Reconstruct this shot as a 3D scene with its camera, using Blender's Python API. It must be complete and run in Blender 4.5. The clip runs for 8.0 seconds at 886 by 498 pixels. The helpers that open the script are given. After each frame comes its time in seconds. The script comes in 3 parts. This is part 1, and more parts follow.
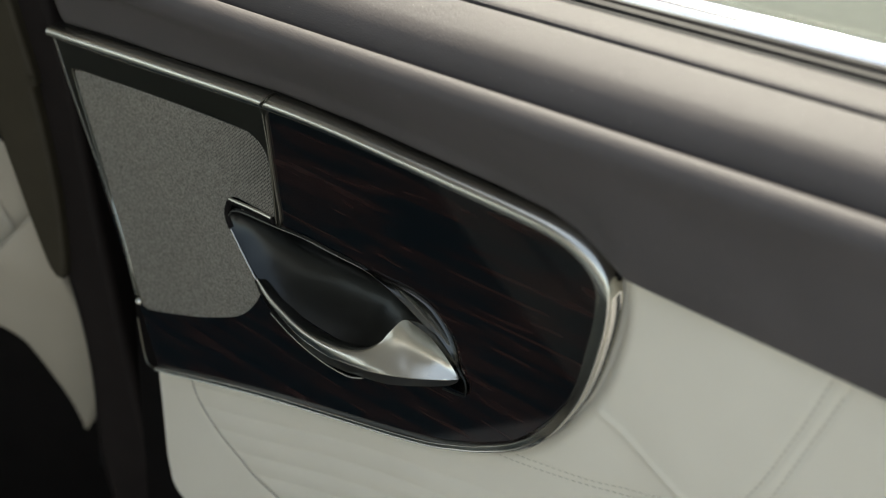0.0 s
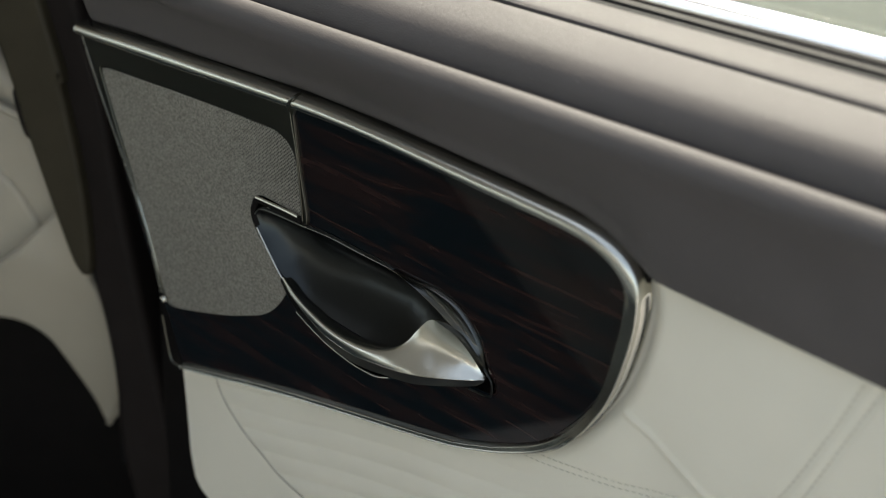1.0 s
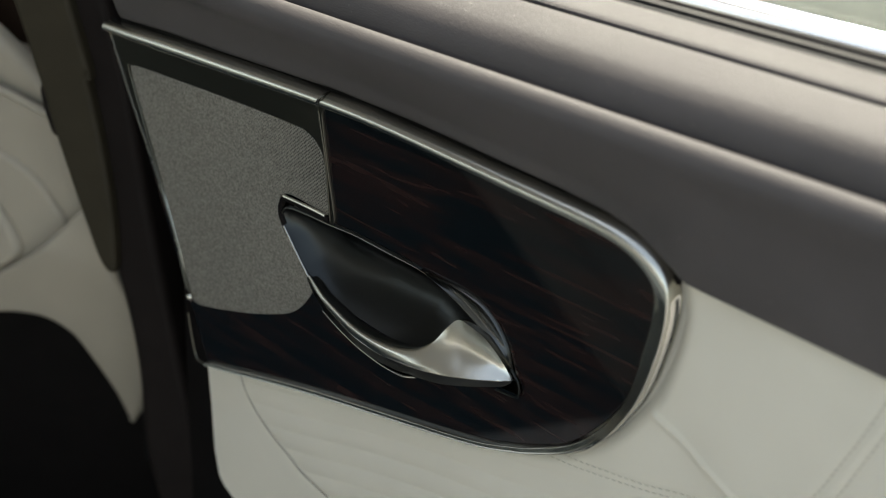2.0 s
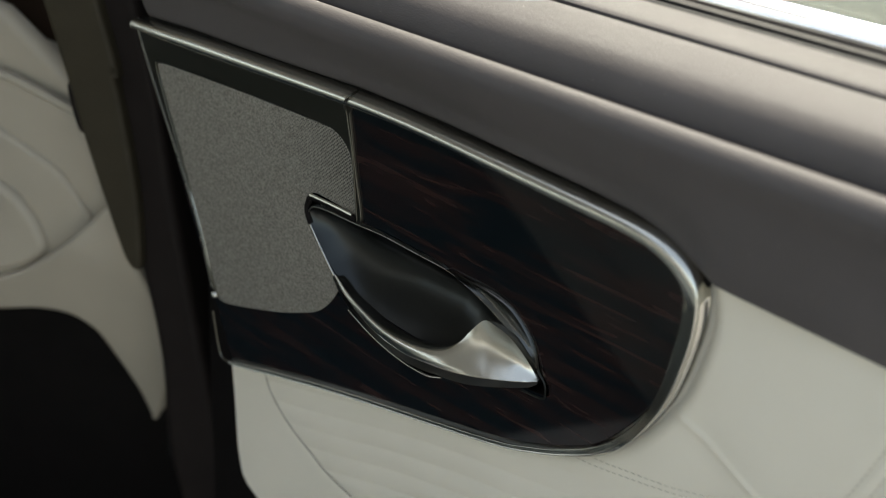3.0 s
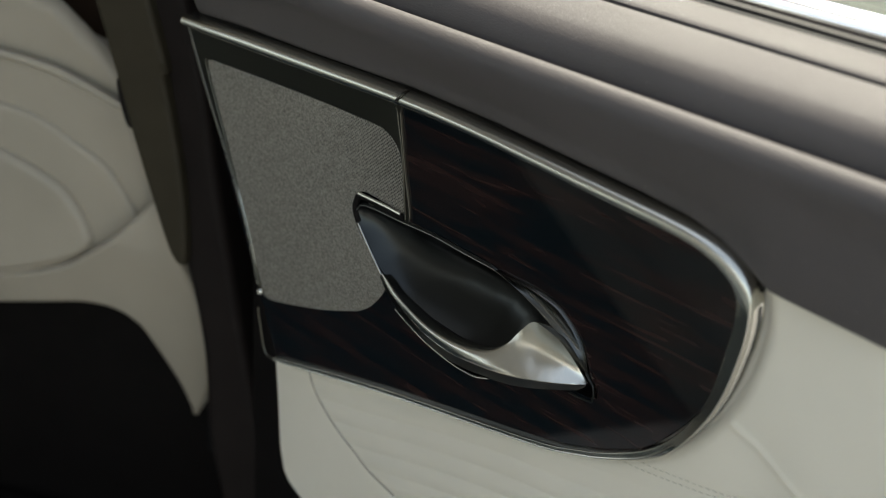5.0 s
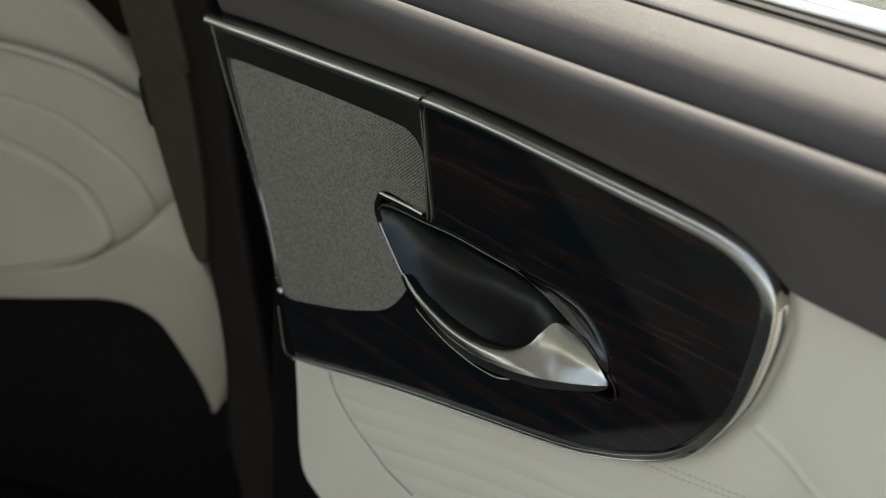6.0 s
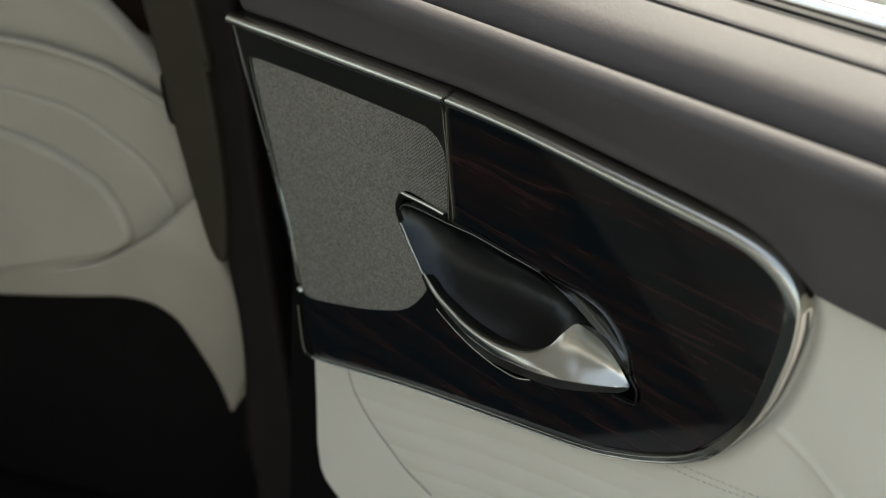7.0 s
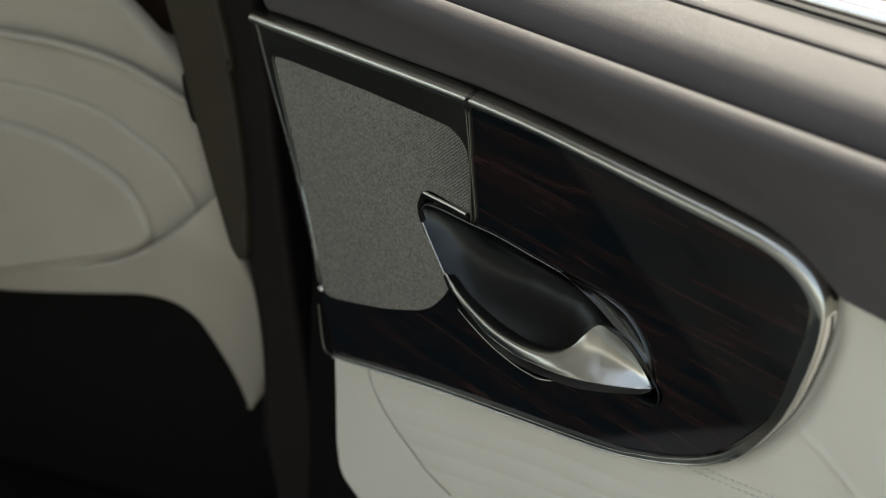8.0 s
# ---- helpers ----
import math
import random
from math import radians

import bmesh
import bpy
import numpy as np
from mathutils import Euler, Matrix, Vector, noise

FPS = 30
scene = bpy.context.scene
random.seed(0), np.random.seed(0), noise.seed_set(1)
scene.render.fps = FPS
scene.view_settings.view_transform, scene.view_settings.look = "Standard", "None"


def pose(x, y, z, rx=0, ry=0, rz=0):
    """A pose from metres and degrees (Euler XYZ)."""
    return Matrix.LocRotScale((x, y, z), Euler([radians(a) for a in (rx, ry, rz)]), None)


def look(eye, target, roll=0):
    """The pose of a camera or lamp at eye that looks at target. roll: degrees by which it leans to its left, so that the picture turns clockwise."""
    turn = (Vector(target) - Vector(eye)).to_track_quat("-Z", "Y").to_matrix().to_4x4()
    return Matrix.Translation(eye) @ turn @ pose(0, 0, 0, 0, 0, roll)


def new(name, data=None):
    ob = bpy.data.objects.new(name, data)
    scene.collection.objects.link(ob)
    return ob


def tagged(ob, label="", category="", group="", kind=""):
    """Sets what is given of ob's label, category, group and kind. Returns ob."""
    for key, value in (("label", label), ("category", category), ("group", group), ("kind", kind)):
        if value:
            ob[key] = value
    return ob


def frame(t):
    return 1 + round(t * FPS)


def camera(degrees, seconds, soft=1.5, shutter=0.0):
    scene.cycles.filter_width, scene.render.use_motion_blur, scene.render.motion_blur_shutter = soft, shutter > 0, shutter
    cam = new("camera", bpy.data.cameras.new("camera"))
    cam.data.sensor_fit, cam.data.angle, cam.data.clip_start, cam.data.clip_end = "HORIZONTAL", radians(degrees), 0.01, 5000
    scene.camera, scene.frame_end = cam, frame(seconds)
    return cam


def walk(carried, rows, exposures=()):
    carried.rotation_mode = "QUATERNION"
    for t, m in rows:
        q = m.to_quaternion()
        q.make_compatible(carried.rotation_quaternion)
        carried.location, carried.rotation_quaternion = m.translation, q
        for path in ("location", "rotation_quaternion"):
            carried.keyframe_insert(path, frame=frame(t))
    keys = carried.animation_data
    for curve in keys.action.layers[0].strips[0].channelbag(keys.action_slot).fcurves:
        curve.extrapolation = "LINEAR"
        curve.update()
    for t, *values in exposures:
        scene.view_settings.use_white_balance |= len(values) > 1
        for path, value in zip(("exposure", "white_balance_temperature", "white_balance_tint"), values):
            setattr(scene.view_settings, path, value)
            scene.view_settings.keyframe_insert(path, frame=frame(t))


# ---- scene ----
import mathutils

# ---- camera and its slide ----
cam = camera(36.0, 8.0, soft=1.0)
cam.data.dof.use_dof = True
cam.data.dof.focus_distance = 0.635
cam.data.dof.aperture_fstop = 6.6
PATH = [
    (0.0, 0.42421, -0.39699, 1.05182, 60.525, -3.807, 40.930),
    (0.5, 0.42213, -0.39810, 1.05155, 60.481, -3.811, 41.328),
    (1.0, 0.42004, -0.39930, 1.05129, 60.439, -3.825, 41.745),
    (1.5, 0.41799, -0.40056, 1.05103, 60.397, -3.845, 42.174),
    (2.0, 0.41597, -0.40185, 1.05080, 60.357, -3.870, 42.608),
    (2.5, 0.41401, -0.40313, 1.05058, 60.316, -3.898, 43.039),
    (3.0, 0.41213, -0.40439, 1.05037, 60.277, -3.925, 43.464),
    (3.5, 0.41031, -0.40561, 1.05019, 60.238, -3.952, 43.877),
    (4.0, 0.40858, -0.40680, 1.05002, 60.199, -3.977, 44.277),
    (4.5, 0.40693, -0.40796, 1.04987, 60.161, -4.001, 44.662),
    (5.0, 0.40536, -0.40910, 1.04974, 60.125, -4.022, 45.032),
    (5.5, 0.40385, -0.41024, 1.04963, 60.089, -4.041, 45.388),
    (6.0, 0.40240, -0.41140, 1.04954, 60.055, -4.060, 45.732),
    (6.5, 0.40100, -0.41263, 1.04946, 60.023, -4.079, 46.069),
    (7.0, 0.39962, -0.41395, 1.04939, 59.992, -4.101, 46.403),
    (7.5, 0.39824, -0.41543, 1.04934, 59.963, -4.127, 46.739),
    (8.0, 0.39684, -0.41712, 1.04930, 59.937, -4.159, 47.086),
]
walk(cam, [(t, pose(x, y, z, rx, ry, rz)) for t, x, y, z, rx, ry, rz in PATH], exposures=[(0.0, 1.80, 7700, 4), (4.5, 1.76, 7700, 4), (8.0, 1.72, 7700, 4)])

# ---- light: open sky, sun behind the door ----
SUN_DIR = Vector((-0.45, 0.47, 0.76)).normalized()
world = bpy.data.worlds.new("sky")
scene.world = world
world.use_nodes = True
wn = world.node_tree.nodes
sky = wn.new("ShaderNodeTexSky")
sky.sky_type = "NISHITA"
sky.sun_disc = False
sky.sun_elevation = math.asin(SUN_DIR.z)
sky.sun_rotation = math.atan2(SUN_DIR.x, SUN_DIR.y)
sky.air_density, sky.dust_density, sky.ozone_density = 1.0, 3.0, 1.0
wn["Background"].inputs[1].default_value = 0.15
haze = wn.new("ShaderNodeHueSaturation")
haze.inputs["Saturation"].default_value = 0.8
world.node_tree.links.new(sky.outputs[0], haze.inputs["Color"])
world.node_tree.links.new(haze.outputs[0], wn["Background"].inputs[0])

sun_data = bpy.data.lights.new("sun", "SUN")
sun_data.energy, sun_data.angle, sun_data.color = 2.8, radians(0.6), (0.995, 0.985, 1.0)
sun = new("sun", sun_data)
sun.matrix_world = look(SUN_DIR * 20, (0, 0, 0))


# ---- materials ----
def material(name, color, rough=0.5, metal=0.0, spec=0.5, coat=0.0):
    m = bpy.data.materials.new(name)
    m.use_nodes = True
    b = m.node_tree.nodes["Principled BSDF"]
    b.inputs["Base Color"].default_value = (*color, 1)
    b.inputs["Roughness"].default_value = rough
    b.inputs["Metallic"].default_value = metal
    b.inputs["Specular IOR Level"].default_value = spec
    b.inputs["Coat Weight"].default_value = coat
    b.inputs["Coat Roughness"].default_value = 0.03
    return m


def node(m, kind, **inputs):
    n = m.node_tree.nodes.new(kind)
    for k, v in inputs.items():
        n.inputs[k].default_value = v
    return n


def link(m, a, b):
    m.node_tree.links.new(a, b)


def coords(m, scale=(1, 1, 1), turn=(0, 0, 0)):
    tc = node(m, "ShaderNodeTexCoord")
    mp = node(m, "ShaderNodeMapping", Scale=scale, Rotation=turn)
    link(m, tc.outputs["Object"], mp.inputs[0])
    return mp.outputs[0]


def noise_tex(m, vec, scale, detail=3.0, rough=0.5, distortion=0.0):
    n = node(m, "ShaderNodeTexNoise", Scale=scale, Detail=detail, Roughness=rough, Distortion=distortion)
    link(m, vec, n.inputs["Vector"])
    return n.outputs["Fac"]


def ramp(m, fac, stops):
    r = node(m, "ShaderNodeValToRGB")
    e = r.color_ramp.elements
    while len(e) < len(stops):
        e.new(0.5)
    for el, (p, c) in zip(e, stops):
        el.position, el.color = p, (*c, 1)
    link(m, fac, r.inputs[0])
    return r.outputs[0]


def bump(m, height, strength, distance, normal=None):
    n = node(m, "ShaderNodeBump", Strength=strength, Distance=distance)
    link(m, height, n.inputs["Height"])
    if normal:
        link(m, normal, n.inputs["Normal"])
    return n.outputs[0]


def bsdf(m):
    return m.node_tree.nodes["Principled BSDF"].inputs


def spread(m, fac, lo, hi):
    n = node(m, "ShaderNodeMapRange")
    n.inputs["To Min"].default_value, n.inputs["To Max"].default_value = lo, hi
    link(m, fac, n.inputs["Value"])
    return n.outputs[0]


def soft_touch(name, dark, light, rough):
    """Fine-grained soft-touch skin with dust specks."""
    m = material(name, dark, rough, spec=0.20)
    v = coords(m)
    big = noise_tex(m, v, 18, 4)
    fine = noise_tex(m, v, 1300, 3, 0.65)
    dust = node(m, "ShaderNodeTexVoronoi", Scale=230, Randomness=1.0)
    link(m, v, dust.inputs["Vector"])
    speck = ramp(m, dust.outputs["Distance"], [(0.03, (1, 1, 1)), (0.05, (0, 0, 0))])
    mix = node(m, "ShaderNodeMix")
    mix.data_type = "RGBA"
    link(m, speck, mix.inputs[0])
    link(m, ramp(m, big, [(0.3, dark), (0.75, light)]), mix.inputs[6])
    mix.inputs[7].default_value = (0.30, 0.28, 0.25, 1)
    link(m, mix.outputs[2], bsdf(m)["Base Color"])
    link(m, spread(m, big, rough - 0.05, rough + 0.06), bsdf(m)["Roughness"])
    link(m, bump(m, fine, 0.8, 0.00028), bsdf(m)["Normal"])
    return m


def leather(name, dark, light, rough=0.46):
    m = material(name, dark, rough, spec=0.4)
    v = coords(m)
    big = noise_tex(m, v, 9, 4)
    link(m, ramp(m, big, [(0.3, dark), (0.7, light)]), bsdf(m)["Base Color"])
    grain = node(m, "ShaderNodeTexVoronoi", Scale=900)
    link(m, v, grain.inputs["Vector"])
    soft = noise_tex(m, v, 60, 3)
    n1 = bump(m, soft, 0.15, 0.002)
    link(m, bump(m, grain.outputs["Distance"], 0.12, 0.0003, n1), bsdf(m)["Normal"])
    return m


def brushed(name, color, rough, along):
    """Brushed satin metal with hairlines along one axis."""
    m = material(name, color, rough, metal=1.0)
    v = coords(m, along)
    hair = noise_tex(m, v, 1.0, 3, 0.6)
    cloud = noise_tex(m, coords(m), 30, 3)
    link(m, spread(m, cloud, rough - 0.02, rough + 0.03), bsdf(m)["Roughness"])
    link(m, bump(m, hair, 0.004, 0.0001), bsdf(m)["Normal"])
    return m


def lacquered_wood():
    m = material("dark_lacquered_wood", (0.01, 0.008, 0.007), 0.4, spec=0.05, coat=1.0)
    turned = coords(m, (1, 1, 1), (0, radians(0.5), 0))
    size = node(m, "ShaderNodeMapping", Scale=(14, 14, 185))
    link(m, turned, size.inputs[0])
    v = size.outputs[0]
    streak = noise_tex(m, v, 1.0, 5, 0.56, 0.9)
    v2 = coords(m, (10, 10, 90))
    fine = noise_tex(m, v2, 1.0, 3, 0.6, 0.4)
    mix = node(m, "ShaderNodeMath")
    mix.operation = "MULTIPLY"
    link(m, streak, mix.inputs[0])
    link(m, spread(m, fine, 0.74, 1.24), mix.inputs[1])
    c = ramp(m, mix.outputs[0], [(0.0, (0.0018, 0.0040, 0.0056)), (0.44, (0.0022, 0.0040, 0.0053)),
                                 (0.54, (0.0110, 0.0056, 0.0051)), (0.68, (0.0222, 0.0106, 0.0092))])
    link(m, c, bsdf(m)["Base Color"])
    return m


def perforated():
    """Grey metal mesh with rows of small round holes."""
    m = material("perforated_grey_metal", (0.2, 0.2, 0.19), 0.42, metal=0.55)
    v = coords(m, (720, 0.0, 720), (0, radians(45), 0))
    dots = node(m, "ShaderNodeTexVoronoi", Scale=1.0, Randomness=0.22)
    dots.voronoi_dimensions = "3D"
    link(m, v, dots.inputs["Vector"])
    cloud = noise_tex(m, coords(m), 850, 4, 0.8)
    base = ramp(m, cloud, [(0.36, (0.17, 0.155, 0.132)), (0.66, (0.48, 0.442, 0.378))])
    # hole size fades off the rear upper corner, imitating how light shows the holes
    where = node(m, "ShaderNodeSeparateXYZ")
    link(m, coords(m, (1, 1, 1)), where.inputs[0])
    along = node(m, "ShaderNodeMapRange")
    for k, q in (("From Min", -0.085), ("From Max", -0.008)):
        along.inputs[k].default_value = q
    link(m, where.outputs["X"], along.inputs["Value"])
    up = node(m, "ShaderNodeMapRange")
    for k, q in (("From Min", 0.70), ("From Max", 0.755)):
        up.inputs[k].default_value = q
    link(m, where.outputs["Z"], up.inputs["Value"])
    hole_show = node(m, "ShaderNodeMath")
    hole_show.operation = "MULTIPLY"
    link(m, along.outputs[0], hole_show.inputs[0])
    link(m, up.outputs[0], hole_show.inputs[1])
    radius = spread(m, hole_show.outputs[0], -0.02, 0.30)
    inside = node(m, "ShaderNodeMath")
    inside.operation = "SUBTRACT"
    link(m, dots.outputs["Distance"], inside.inputs[0])
    link(m, radius, inside.inputs[1])
    hole = ramp(m, inside.outputs[0], [(0.0, (0.12, 0.12, 0.12)), (0.13, (1, 1, 1))])
    mul = node(m, "ShaderNodeMix")
    mul.data_type, mul.blend_type = "RGBA", "MULTIPLY"
    mul.inputs[0].default_value = 1.0
    link(m, base, mul.inputs[6])
    link(m, hole, mul.inputs[7])
    link(m, mul.outputs[2], bsdf(m)["Base Color"])
    link(m, bump(m, hole, 0.2, 0.0003), bsdf(m)["Normal"])
    return m


def clear_glass():
    m = bpy.data.materials.new("window_glass")
    m.use_nodes = True
    nt = m.node_tree
    nt.nodes.clear()
    out = nt.nodes.new("ShaderNodeOutputMaterial")
    tr = nt.nodes.new("ShaderNodeBsdfTransparent")
    tr.inputs[0].default_value = (0.61, 0.642, 0.605, 1)
    gl = nt.nodes.new("ShaderNodeBsdfGlossy")
    gl.inputs["Roughness"].default_value = 0.02
    fr = nt.nodes.new("ShaderNodeFresnel")
    fr.inputs[0].default_value = 1.5
    mx = nt.nodes.new("ShaderNodeMixShader")
    nt.links.new(fr.outputs[0], mx.inputs[0])
    nt.links.new(tr.outputs[0], mx.inputs[1])
    nt.links.new(gl.outputs[0], mx.inputs[2])
    nt.links.new(mx.outputs[0], out.inputs[0])
    return m


def mottled(name, dark, light, scale, rough, spec=0.3):
    m = material(name, dark, rough, spec=spec)
    v = coords(m)
    link(m, ramp(m, noise_tex(m, v, scale, 5, 0.6), [(0.3, dark), (0.7, light)]), bsdf(m)["Base Color"])
    link(m, bump(m, noise_tex(m, v, scale * 12, 3), 0.3, 0.02 / scale), bsdf(m)["Normal"])
    return m


SILL = soft_touch("brown_soft_touch_skin", (0.073, 0.0650, 0.0625), (0.090, 0.0800, 0.0775), 0.50)
WOOD = lacquered_wood()
BEAD = brushed("satin_metal_trim", (0.53, 0.512, 0.455), 0.25, (30, 3000, 3000))
PLATE = brushed("brushed_metal_plate", (0.110, 0.105, 0.088), 0.30, (30, 3000, 3000))
LEVER = brushed("satin_handle_metal", (0.60, 0.57, 0.50), 0.25, (60, 1500, 1500))
GUARD = brushed("dark_satin_metal", (0.20, 0.197, 0.178), 0.27, (60, 1500, 1500))
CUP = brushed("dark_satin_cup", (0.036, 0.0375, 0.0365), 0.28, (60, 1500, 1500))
GREY_LIP = mottled("grey_rubber_lip", (0.026, 0.024, 0.022), (0.034, 0.032, 0.029), 60, 0.6, 0.12)
GRILLE = perforated()
WHITE = leather("cream_white_leather", (0.628, 0.580, 0.482), (0.688, 0.638, 0.536))
# Like the door leather, but with the cabin's shade put into a darker base.
SEAT = leather("shaded_seat_leather", (0.325, 0.284, 0.222), (0.385, 0.337, 0.266), 0.5)
THREAD = material("beige_thread", (0.56, 0.515, 0.43), 0.8)
BLACK = mottled("black_plastic", (0.0048, 0.0037, 0.0032), (0.0075, 0.0058, 0.0051), 40, 0.7, 0.12)
RUBBER = mottled("black_rubber_and_gap_shade", (0.007, 0.0075, 0.008), (0.012, 0.0125, 0.013), 60, 0.6, 0.08)
CHROME = material("polished_chrome", (0.80, 0.81, 0.82), 0.14, metal=1.0)
OLIVE = mottled("olive_grey_pillar_trim", (0.027, 0.0215, 0.0125), (0.034, 0.0272, 0.0160), 50, 0.6, 0.2)
BROWN = mottled("dark_brown_pillar_skin", (0.0105, 0.0078, 0.0067), (0.0145, 0.0108, 0.0094), 50, 0.6, 0.12)
PANEL = mottled("red_brown_panel", (0.040, 0.023, 0.014), (0.052, 0.030, 0.019), 40, 0.55, 0.2)
BENCH = leather("pale_bench_leather", (0.36, 0.39, 0.375), (0.42, 0.45, 0.435), 0.5)
CARPET = mottled("dark_carpet", (0.022, 0.034, 0.040), (0.036, 0.054, 0.063), 120, 0.9, 0.1)
HEADLINER = mottled("pale_headliner", (0.48, 0.475, 0.455), (0.54, 0.535, 0.515), 60, 0.9, 0.1)
PAINT = mottled("dark_car_paint", (0.02, 0.018, 0.018), (0.024, 0.021, 0.02), 20, 0.25, 0.5)
CONCRETE = mottled("pale_concrete", (0.185, 0.183, 0.184), (0.25, 0.248, 0.25), 1.3, 0.85)
GLASS = clear_glass()


# ---- mesh helpers ----
def part(name, bm, mat, parent, label="", smooth=True, crisp=True):
    me = bpy.data.meshes.new(name)
    bmesh.ops.recalc_face_normals(bm, faces=bm.faces)
    for f in bm.faces:
        f.smooth = smooth
    bm.to_mesh(me)
    bm.free()
    if crisp:
        me.set_sharp_from_angle(angle=radians(40))
    me.materials.append(mat)
    ob = new(name, me)
    if parent:
        ob.parent = parent
    return tagged(ob, label)


def thing(name, m, label, category, group="", kind=""):
    ob = new(name)
    ob.empty_display_size = 0.05
    ob.matrix_world = m
    return tagged(ob, label, category, group, kind)


def curve(pts, n=8, closed=False):
    """A smooth line through a few control points of any dimension."""
    p = [Vector(q) for q in pts]
    k, out = len(p), []
    for i in range(k if closed else k - 1):
        a = p[(i - 1) % k] if closed or i > 0 else p[0] * 2 - p[1]
        b, c = p[i], p[(i + 1) % k]
        d = p[(i + 2) % k] if closed or i + 2 < k else c * 2 - b
        for j in range(n):
            s = j / n
            out.append(0.5 * (2 * b + (c - a) * s + (2 * a - 5 * b + 4 * c - d) * s * s + (3 * b - a - 3 * c + d) * s ** 3))
    if not closed:
        out.append(p[-1])
    return out


def lerp(x, table):
    for (x0, y0), (x1, y1) in zip(table, table[1:]):
        if x <= x1:
            return y0 + (y1 - y0) * max(0.0, (x - x0) / (x1 - x0))
    return table[-1][1]


def loft(rows, close_u=False, close_v=False, caps=False):
    """A surface through rows of points."""
    bm = bmesh.new()
    vs = [[bm.verts.new(p) for p in r] for r in rows]
    nu, nv = len(vs), len(vs[0])
    for i in range(nu if close_u else nu - 1):
        for j in range(nv if close_v else nv - 1):
            a, b = vs[i], vs[(i + 1) % nu]
            bm.faces.new((a[j], b[j], b[(j + 1) % nv], a[(j + 1) % nv]))
    if caps:
        for end in (rows[0], rows[-1]):
            bm.faces.new([bm.verts.new(p) for p in end])
    return bm


def normals2(loop):
    """Outward normals of a closed outline in (u, v)."""
    k = len(loop)
    area = sum(loop[i][0] * loop[(i + 1) % k][1] - loop[(i + 1) % k][0] * loop[i][1] for i in range(k))
    sgn = 1 if area > 0 else -1
    out = []
    for i in range(k):
        d = Vector(loop[(i + 1) % k][:2]) - Vector(loop[i - 1][:2])
        d = d.normalized() if d.length > 1e-9 else Vector((1, 0))
        out.append(Vector((d.y, -d.x)) * sgn)
    return out


def slab(loop, front, back, r, steps=4, hole=None):
    """An upright plate with outline (x, z), its face at y = front, a rounded front edge of radius r and its back at y = back."""
    ns = normals2(loop)
    sgn = 1 if back > front else -1
    rows = [[(u, back, v) for u, v in loop]]
    for s in range(steps + 1):
        a = s / steps * math.pi / 2
        ins, dy = r * (1 - math.cos(a)), r * (1 - math.sin(a))
        rows.append([(u - n.x * ins, front + sgn * dy, v - n.y * ins) for (u, v), n in zip(loop, ns)])
    rows.append([(u - n.x * (r + 0.0004), front, v - n.y * (r + 0.0004)) for (u, v), n in zip(loop, ns)])
    bm = bmesh.new()
    vs = [[bm.verts.new(p) for p in row] for row in rows]
    k = len(loop)
    for a, b in zip(vs, vs[1:]):
        for j in range(k):
            bm.faces.new((a[j], a[(j + 1) % k], b[(j + 1) % k], b[j]))
    edges = [bm.edges.get((vs[-1][j], vs[-1][(j + 1) % k])) for j in range(k)]
    if hole:
        hv = [bm.verts.new((u, front, v)) for u, v in hole]
        edges += [bm.edges.new((hv[j], hv[(j + 1) % len(hv)])) for j in range(len(hv))]
        hb = [bm.verts.new((u, back, v)) for u, v in hole]
        for j in range(len(hv)):
            i = (j + 1) % len(hv)
            bm.faces.new((hv[j], hv[i], hb[i], hb[j]))
    bmesh.ops.triangle_fill(bm, use_beauty=True, edges=edges)
    return bm


def box(x0, x1, y0, y1, z0, z1, r=0.0):
    bm = bmesh.new()
    bmesh.ops.create_cube(bm, size=1.0)
    for v in bm.verts:
        v.co = Vector((x0 + (x1 - x0) * (v.co.x + 0.5), y0 + (y1 - y0) * (v.co.y + 0.5), z0 + (z1 - z0) * (v.co.z + 0.5)))
    if r:
        bmesh.ops.bevel(bm, geom=bm.edges[:], offset=r, segments=3, profile=0.5, affect="EDGES")
    return bm


def tube(path, radius, sides=8):
    rows = []
    for i, p in enumerate(path):
        d = (Vector(path[min(i + 1, len(path) - 1)]) - Vector(path[max(i - 1, 0)])).normalized()
        a = d.cross(Vector((0, 1, 0))).normalized()
        b = d.cross(a).normalized()
        rows.append([Vector(p) + radius * (math.cos(t) * a + math.sin(t) * b) for t in [2 * math.pi * s / sides for s in range(sides)]])
    return loft(rows, close_v=True, caps=True)


# ---- ground ----
bm = bmesh.new()
bmesh.ops.create_grid(bm, x_segments=40, y_segments=40, size=60)
ground = part("ground", bm, CONCRETE, None, "pale grey-green sunlit concrete paving outside the car")
tagged(ground, category="ground", kind="structure")

# ---- the open door: its own upright plane is y = 0, outer side at +y ----
door = thing("door_card", Matrix.Identity(4), "open car door card in cream leather, dark wood and satin metal", "door card")

